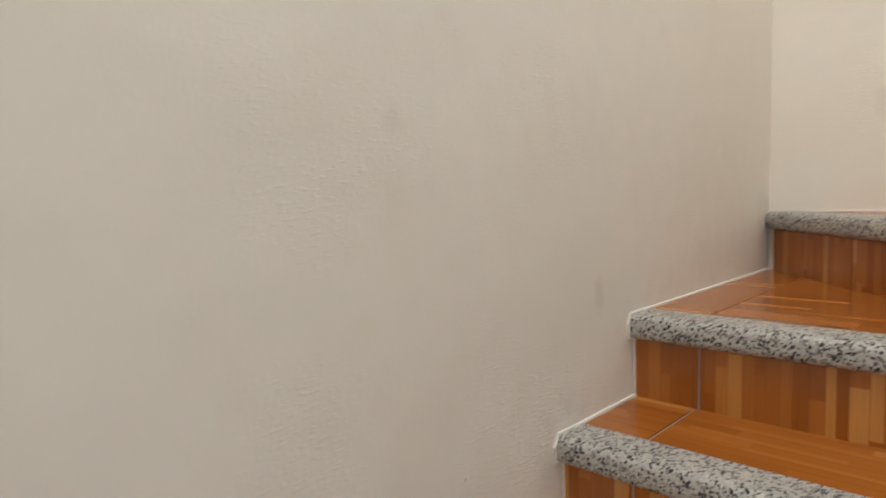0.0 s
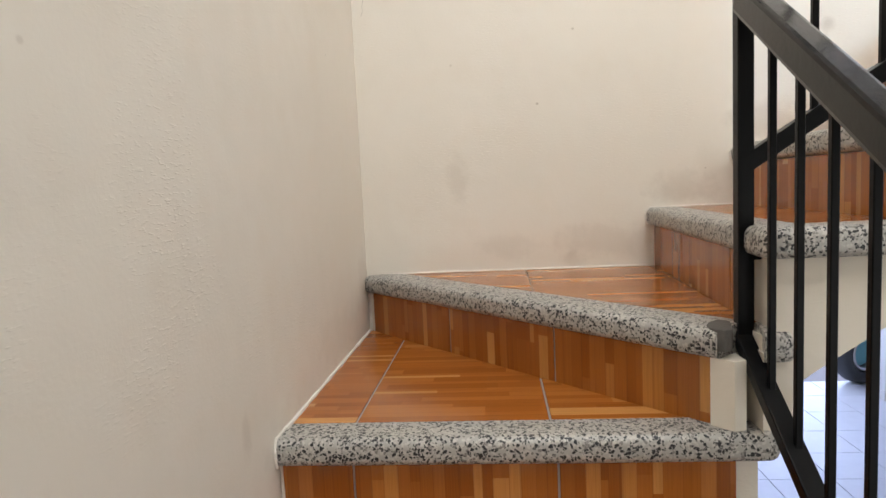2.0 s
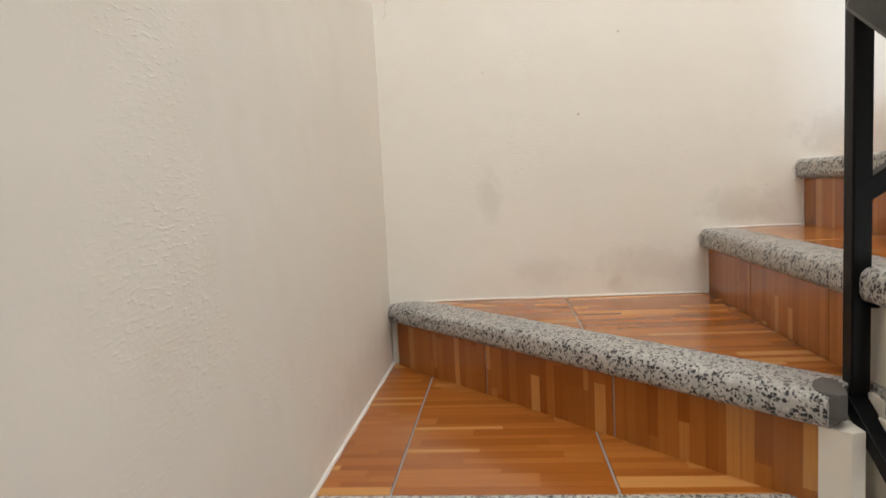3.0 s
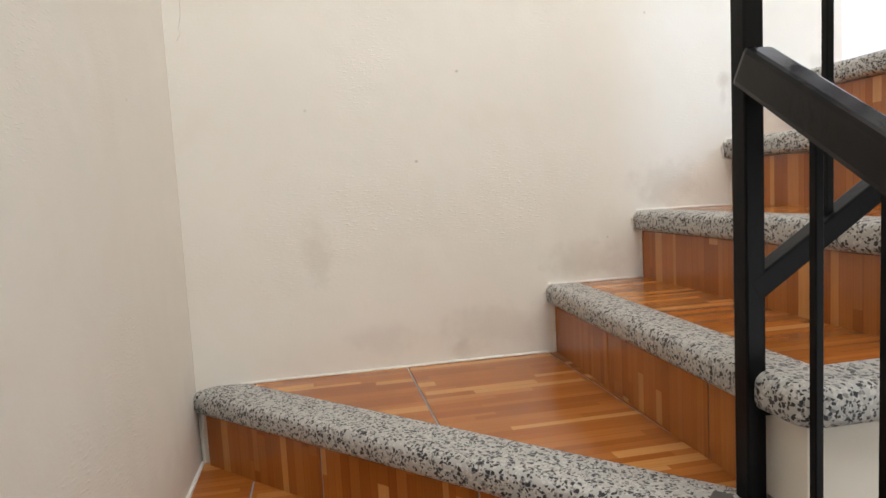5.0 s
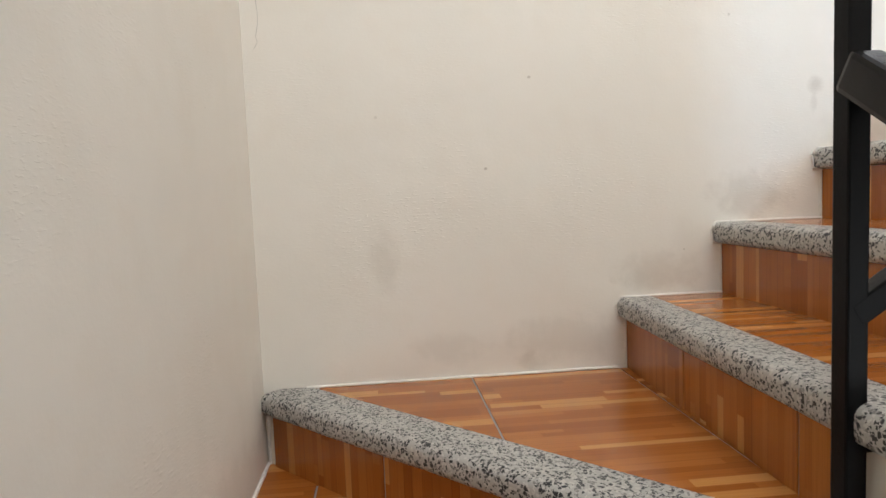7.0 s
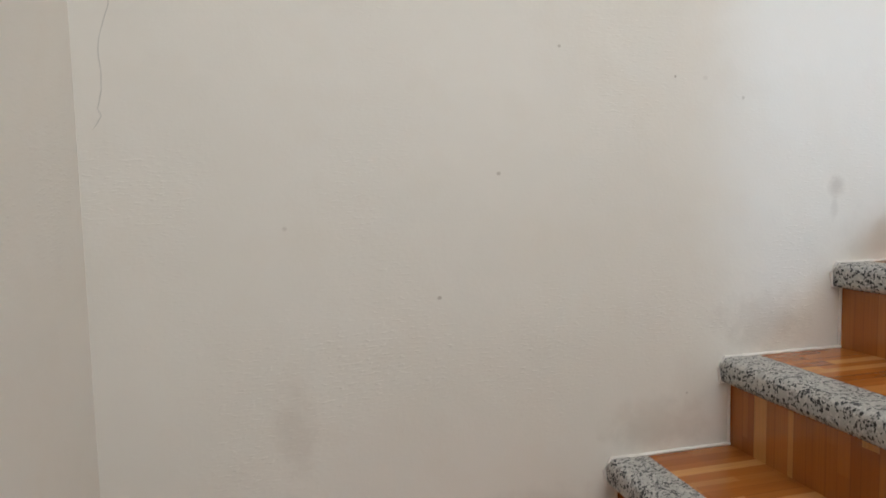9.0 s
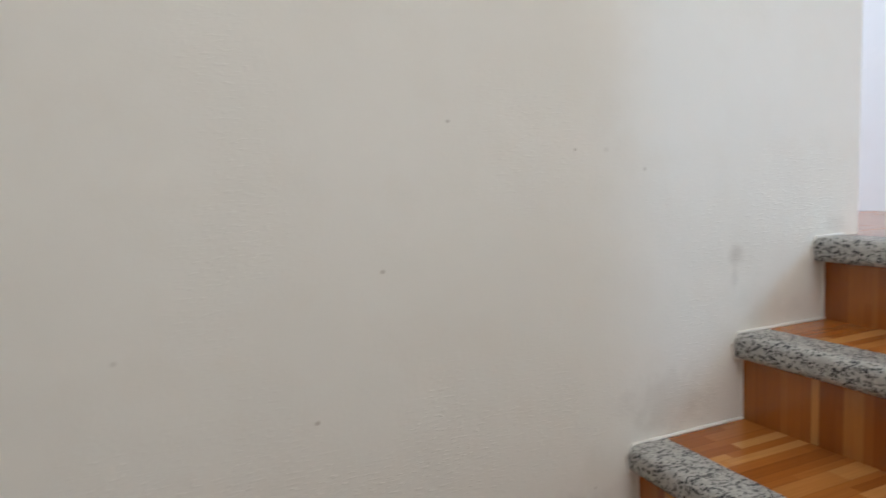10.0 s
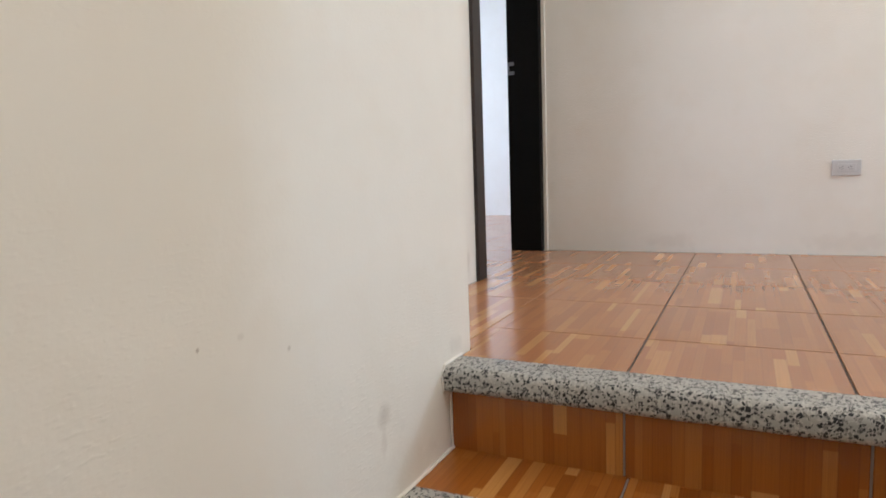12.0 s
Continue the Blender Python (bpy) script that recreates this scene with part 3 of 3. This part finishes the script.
def step_lower(k):
    """A straight step of the lower flight, along the west wall."""
    y, top = FRONT[k], LV(k)
    back = FRONT[k + 1] + SET + 0.012 if k < 2 else 0.0
    step = part("step", box_mesh(0.001, SIDE_X, y + SET + 0.010, back, LOW_Z, top - 0.010), M_SIDE, staircase)
    part("nosing", sweep_nosing([(0.0, y), (0.96, y), (0.96, back + 0.03 if k < 2 else -0.90)], top + 0.002), M_TERRAZZO, step, "speckled grey terrazzo nosing", True)
    off = 0.142
    us = [-0.2, off, off + 0.402, off + 0.804, 1.3]
    if k < 2:
        tiled("tread_tile", [(0.004, y + 0.05), (0.91, y + 0.05), (0.91, back), (0.004, back)], us, [y - 1, y + 1], (0, 0, top), (1, 0, 0), (0, 1, 0), (0, 0, 1), "x", step)
        bead([(0.004, y + 0.06, top + 0.002), (0.004, back - 0.012, top + 0.002)], 0.0045, step)
    else:
        w = [(0.004, y + 0.05), (0.922, y + 0.05), (0.922, -0.87), (0.02, -0.004), (0.004, -0.004)]
        tiled("tread_tile", w, us, [-2, 1], (0, 0, top), (1, 0, 0), (0, 1, 0), (0, 0, 1), "x", step)
        bead([(0.004, y + 0.06, top + 0.002), (0.004, -0.008, top + 0.002)], 0.0045, step)
    riser("riser_tile", (0.004, y + SET + 0.010), (0.882, y + SET + 0.010), top - R - 0.004, top - 0.056, [-1, 0.145, 0.547, 2], step)
    bead([(0.004, y + SET - 0.002, top - R), (0.004, y + SET - 0.002, top - 0.056), (0.002, y, top - 0.052), (0.002, y - 0.004, top - 0.02), (0.002, y + 0.010, top + 0.003), (0.003, y + 0.10, top + 0.003)], 0.0032, step)
    return step


for k in range(-6, 3):
    step_lower(k)


def winder():
    top = LV(3)
    d = Vector((0.68, -0.733)).normalized()
    n = S3N.normalized()
    at = lambda s, inset: Vector((0, -0.04)) + d * s + n * inset
    a, b = at(0.03, SET + 0.010), at(1.19, SET + 0.010)
    step = part("step", prism([(0.002, -0.001), (a.x, a.y), tuple(b), (0.93, -0.880), (0.93, -0.955), (0.99, -0.955), (0.99, -0.001)], LV(2) - 0.02, top - 0.010, "z"), M_SIDE, staircase)
    part("nosing", sweep_nosing([(0.0, -0.04), (0.844, -0.950)], top + 0.002, depth=0.115), M_TERRAZZO, step, "speckled grey terrazzo nosing on the winder step", True)
    part("nosing", sweep_nosing([(0.924, -0.980), (0.945, -0.984), (0.972, -0.978)], top + 0.001, depth=0.10), M_TERRAZZO, step, "short end of the terrazzo nosing", True)
    bm = prism([(0.840, -0.924), (0.849, -0.943), (0.861, -0.952), (0.877, -0.947), (0.886, -0.925), (0.890, -0.902), (0.900, -0.872), (0.882, -0.853), (0.858, -0.875), (0.842, -0.903)], top - 0.040, top + 0.0030, "z")
    bmesh.ops.bevel(bm, geom=list(bm.edges), offset=0.004, segments=2, affect="EDGES", profile=0.6)
    part("cement_patch", bm, M_CEMENT, step, "grey cement patch around the railing foot", True)
    c0, c1 = at(1.224, 0.014), at(1.272, 0.014)
    part("plaster_end", prism([tuple(c0), tuple(c1), (0.8985, -0.956), (0.8985, -0.886), (0.868, -0.882)], LV(2) + 0.003, top - 0.054, "z"), M_SIDE, step)
    e0 = at(0.0, 0.06)
    poly = clip([(0.0, -0.004), (1.0, -0.004), (0.975, -0.880), (0.0, -0.880)], -n.x, -n.y, -(n.x * e0.x + n.y * e0.y))
    tiled("tread_tile", poly, [-1, 0.140, 0.542, 0.944, 2], [-2, 1], (0, 0, top), (1, 0, 0), (0, 1, 0), (0, 0, 1), "x", step)
    r0, r1 = at(0.008, SET + 0.010), at(1.225, SET + 0.010)
    riser("riser_tile", tuple(r0), tuple(r1), LV(2) - 0.004, top - 0.056, [-1, 0.411, 0.813, 2], step)
    bead([(0.11, -0.004, top + 0.002), (0.94, -0.004, top + 0.002)], 0.0045, step)
    bead([(0.008, -0.012, LV(2)), (0.010, -0.014, top - 0.045)], 0.005, step)


winder()
part("newel_pier", prism([(0.926, 0.36), (0.93, 0.43), (1.06, 0.525), (1.06, 0.68), (0.950, 0.68), (0.950, 0.54), (0.926, 0.53)], -0.962, -0.885, "y"), M_SIDE, staircase)


def step_upper(k):
    """A straight step of the upper flight, along the north wall."""
    xw, xo = UP[k]
    top = LV(k)
    nxt = UP.get(k + 1, (xw + 0.3, xo + 0.3))
    sl = (xo - xw) / 1.0
    lean = lambda base, y: base - sl * y
    back = 0.036 if k == 7 else SET
    s0, s1 = xw + back + 0.010, xo + back + 0.010
    if k < 7:
        b0, b1 = nxt[0] + SET + 0.026, nxt[1] + SET + 0.026
        soffit = lambda x: 0.455 + 0.655 * (x - 0.955)
        pts = [(s0, -0.001), (b0, -0.001), (b1, SIDE_Y), (s1, SIDE_Y)]
        bm = prism(pts, 0, top - 0.010, "z")
        for v in bm.verts:
            if v.co.z < 0.01:
                v.co.z = min(soffit(v.co.x), top - 0.05)
    else:
        b0, b1 = 1.815, 1.815
        bm = prism([(s0, -0.001), (1.80, -0.001), (1.80, SIDE_Y), (s1, SIDE_Y)], HALL_Z - 0.15, top - 0.010, "z")
    step = part("step", bm, M_SIDE, staircase)
    path = [(xw, 0.0), (xo, -1.0), (b1 + 0.06 if k < 7 else 1.795, -1.0)]
    part("nosing", sweep_nosing(path, top + 0.002), M_TERRAZZO, step, "speckled grey terrazzo nosing", True)
    vs = [-3, -0.754, -0.366, 0.033, 2]
    if k < 7:
        us = [0.542, 0.944, 3] if k == 4 else [0, 3]
        poly = [(xw + 0.05, -0.004), (b0, -0.004), (b1, -0.95), (xo + 0.05, -0.95)]
        tiled("tread_tile", poly, us, [-3, -0.775, -0.377, 2] if k > 4 else [-3, -0.44, 2], (0, 0, top), (1, 0, 0), (0, 1, 0), (0, 0, 1), "x", step)
        bead([(xw + 0.05, -0.004, top + 0.002), (b0 - 0.014, -0.004, top + 0.002)], 0.0045, step)
    end = -0.862 if k == 4 else -0.905
    riser("riser_tile", (s0, -0.004), (s1 + 0.002, end), top - R - 0.004, top - 0.056, [-1, 0.365, 0.765, 2] if k > 5 else [-1, 0.45, 0.85, 2] if k == 5 else [-1, 0.35, 0.75, 2], step)
    bead([(s0 - 0.012, -0.003, top - R), (s0 - 0.012, -0.003, top - 0.056), (xw, -0.002, top - 0.052), (xw - 0.004, -0.002, top - 0.02), (xw + 0.010, -0.002, top + 0.003), (xw + 0.10, -0.003, top + 0.003)], 0.0032, step)


for k in (4, 5, 6, 7):
    step_upper(k)

# ---- railing of the stair ----
PX, PY = 0.919, -0.888
railing = thing("stair_railing", "black enamelled steel stair railing with thin square bars", "railing")
part("post", box_mesh(PX - 0.0148, PX + 0.0148, PY - 0.0148, PY + 0.0148, LV(3) - 0.038, 1.60, 0.003), M_BLACK, railing)
part("anchor", box_mesh(PX + 0.005, PX + 0.03, PY - 0.014, PY + 0.014, 0.695, 0.735, 0.004), M_BLACK, railing)
SL = R / GOING
foot = Vector((PX - 0.002, PY + 0.005, 0.549))
part("bottom_rail", bar_between(foot, foot + Vector((0, -2.3, -2.3 * SL)), 0.034, 0.026), M_BLACK, railing)
head = Vector((PX + 0.002, PY - 0.006, 1.184))
part("handrail", bar_between(head, head + Vector((0, -2.3, -2.3 * SL)), 0.044, 0.054, 0.008), M_RAIL, railing, "black rectangular handrail with worn edges")
for i in range(1, 22):
    y = -0.909 - 0.1 * i
    zb, zt = foot.z + (y - foot.y) * SL + 0.010, head.z + (y - head.y) * SL - 0.028
    part("baluster", box_mesh(PX - 0.004, PX + 0.008, y - 0.006, y + 0.006, zb, zt, 0.0015, 1), M_BLACK, railing)
upper_foot = Vector((PX - 0.002, PY, 0.874))
SU = 0.64
part("bottom_rail", bar_between(upper_foot, upper_foot + Vector((0.9, 0, 0.9 * SU)), 0.030, 0.032), M_BLACK, railing)
upper_head = Vector((PX, PY, 1.56))
part("handrail", bar_between(upper_head, upper_head + Vector((0.92, 0, 0.92 * SU)), 0.052, 0.056, 0.009), M_RAIL, railing)
for i in range(1, 8):
    x = 0.926 + 0.12 * i
    zb, zt = upper_foot.z + (x - upper_foot.x) * SU + 0.012, upper_head.z + (x - upper_head.x) * SU - 0.028
    part("baluster", box_mesh(x - 0.006, x + 0.006, PY - 0.006, PY + 0.006, zb, zt, 0.0015, 1), M_BLACK, railing)

# ---- doorway ----
door_frame = thing("door_frame", "dark brown wooden door frame of an open doorway", "door frame")
bm = bmesh.new()
add_box(bm, 3.716, 3.765, 0.366, 0.490, HALL_Z, HALL_Z + 2.10)
add_box(bm, 3.724, 3.765, 0.490, 0.533, HALL_Z, HALL_Z + 2.10)
part("jamb", bm, M_DARKWOOD, door_frame, "black-brown jamb lining")
bm = bmesh.new()
add_box(bm, 2.85, 2.875, 0.338, 0.525, HALL_Z, HALL_Z + 2.10)
add_box(bm, 2.794, 2.85, 0.336, 0.352, HALL_Z, HALL_Z + 2.10)
part("jamb", bm, M_BROWN, door_frame)
part("head", box_mesh(2.794, 3.765, 0.338, 0.525, HALL_Z + 2.10, HALL_Z + 2.14), M_DARKWOOD, door_frame)
bm = bmesh.new()
zs, y0 = 2.257, 0.514
add_box(bm, 3.7210, 3.7245, y0 - 0.017, y0 + 0.017, zs - 0.032, zs - 0.014)
add_box(bm, 3.7210, 3.7245, y0 - 0.017, y0 + 0.017, zs + 0.014, zs + 0.032)
add_box(bm, 3.7210, 3.7245, y0 + 0.008, y0 + 0.017, zs - 0.014, zs + 0.014)
part("strike_plate", bm, plain("dull_steel", (0.16, 0.16, 0.17), 0.45, 0.8), door_frame, "steel strike plate")

# ---- wall outlet ----
outlet = thing("wall_outlet", "grey plastic double wall outlet on the cream wall", "outlet")
oy, oz = -0.958, 1.706
part("cover_plate", box_mesh(3.770, 3.7805, oy - 0.054, oy + 0.054, oz - 0.034, oz + 0.034, 0.004), M_PLATE, outlet)
part("insert", box_mesh(3.7675, 3.772, oy - 0.034, oy + 0.034, oz - 0.016, oz + 0.016, 0.0015), M_PLATE, outlet)
for s in (-0.016, 0.016):
    bm = bmesh.new()
    add_box(bm, 3.7665, 3.768, oy + s - 0.004, oy + s + 0.004, oz + 0.004, oz + 0.0058)
    add_box(bm, 3.7665, 3.768, oy + s - 0.004, oy + s + 0.004, oz - 0.0058, oz - 0.004)
    add_box(bm, 3.7665, 3.768, oy + s + 0.007, oy + s + 0.010, oz - 0.002, oz + 0.002)
    part("socket", bm, M_SLOT, outlet)

# ---- floor tiles ----
xs = [1.4, 1.713, 2.11, 2.51, 2.91, 3.31, 3.71, 4.11]
ys = [-3.54, -3.142, -2.744, -2.346, -1.948, -1.55, -1.152, -0.754, -0.366, 0.033, 0.43, 0.83]
Z = (0, 0, HALL_Z)
AX = ((1, 0, 0), (0, 1, 0), (0, 0, 1))
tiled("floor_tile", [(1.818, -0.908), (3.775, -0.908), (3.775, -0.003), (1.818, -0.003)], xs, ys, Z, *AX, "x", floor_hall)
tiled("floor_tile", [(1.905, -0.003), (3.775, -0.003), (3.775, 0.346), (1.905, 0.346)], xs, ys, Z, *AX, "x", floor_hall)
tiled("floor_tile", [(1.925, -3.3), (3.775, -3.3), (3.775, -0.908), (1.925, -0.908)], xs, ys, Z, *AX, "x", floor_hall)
tiled("floor_tile", [(2.878, 0.346), (3.745, 0.346), (3.745, 0.52), (2.878, 0.52)], xs, ys, Z, *AX, "x", floor_hall)
tiled("floor_tile", [(1.0, 0.346), (2.683, 0.346), (2.683, 2.35), (1.0, 2.35)], [1.0 + 0.4 * i for i in range(6)], [0.346, 0.43] + [0.83 + 0.4 * i for i in range(5)], Z, *AX, "x", floor_hall)
tiled("floor_tile", [(2.8, 0.52), (6.4, 0.52), (6.4, 3.05), (2.8, 3.05)], [2.51 + 0.4 * i for i in range(11)], [0.43 + 0.4 * i for i in range(8)], Z, *AX, "x", floor_hall)

# white tiles of the lower floor
tile_me = None
for i in range(9):
    for j in range(10):
        x, y = 1.0 + 0.44 * i, 0.2 + 0.44 * j
        if tile_me is None:
            bm = box_mesh(0, 0.435, 0, 0.435, -0.009, 0, 0.0015, 1)
            first = part("floor_tile", bm, M_WHITETILE, floor_low)
            tile_me = first.data
            ob = first
        else:
            ob = new("floor_tile", tile_me)
            ob.parent = floor_low
        ob.location = (x, y, LOW_Z + 0.002)

# ---- things on the lower floor ----
post = thing("porch_post", "white painted square post on the tiled lower floor", "post")
part("shaft", box_mesh(4.02, 4.14, 3.98, 4.10, LOW_Z, HALL_Z - 0.15, 0.006), M_CEIL, post)
part("base", box_mesh(4.005, 4.155, 3.965, 4.115, LOW_Z, LOW_Z + 0.09, 0.006), M_CEIL, post)
wheel = thing("spare_wheel", "dark rubber wheel standing on the tiled lower floor", "wheel")


def ring(radius, tube_r, tube_w, n=40, m=14):
    bm = bmesh.new()
    rows = []
    for i in range(n):
        a = math.tau * i / n
        row = []
        for j in range(m):
            t = math.tau * j / m
            rr = radius + math.copysign(abs(math.cos(t)) ** 0.6, math.cos(t)) * tube_r
            row.append(bm.verts.new((rr * math.cos(a), math.copysign(abs(math.sin(t)) ** 0.6, math.sin(t)) * tube_w, rr * math.sin(a))))
        rows.append(row)
    for i in range(n):
        for j in range(m):
            bm.faces.new((rows[i][j], rows[(i + 1) % n][j], rows[(i + 1) % n][(j + 1) % m], rows[i][(j + 1) % m]))
    return bm


tyre = part("tyre", ring(0.25, 0.065, 0.09), M_RUBBER, wheel, "dark grey rubber tyre", True)
rim = part("rim", ring(0.165, 0.022, 0.07), M_STEEL, wheel, "dull steel rim", True)
bm = bmesh.new()
bmesh.ops.create_cone(bm, cap_ends=True, segments=32, radius1=0.16, radius2=0.13, depth=0.03)
bmesh.ops.rotate(bm, matrix=Matrix.Rotation(radians(90), 3, "X"), verts=bm.verts)
part("disc", bm, plain("turquoise_hub_paint", (0.16, 0.42, 0.46), 0.4), wheel, "turquoise painted hub")
wheel.matrix_world = pose(4.10, 4.55, LOW_Z + 0.317, 0, 0, 25)
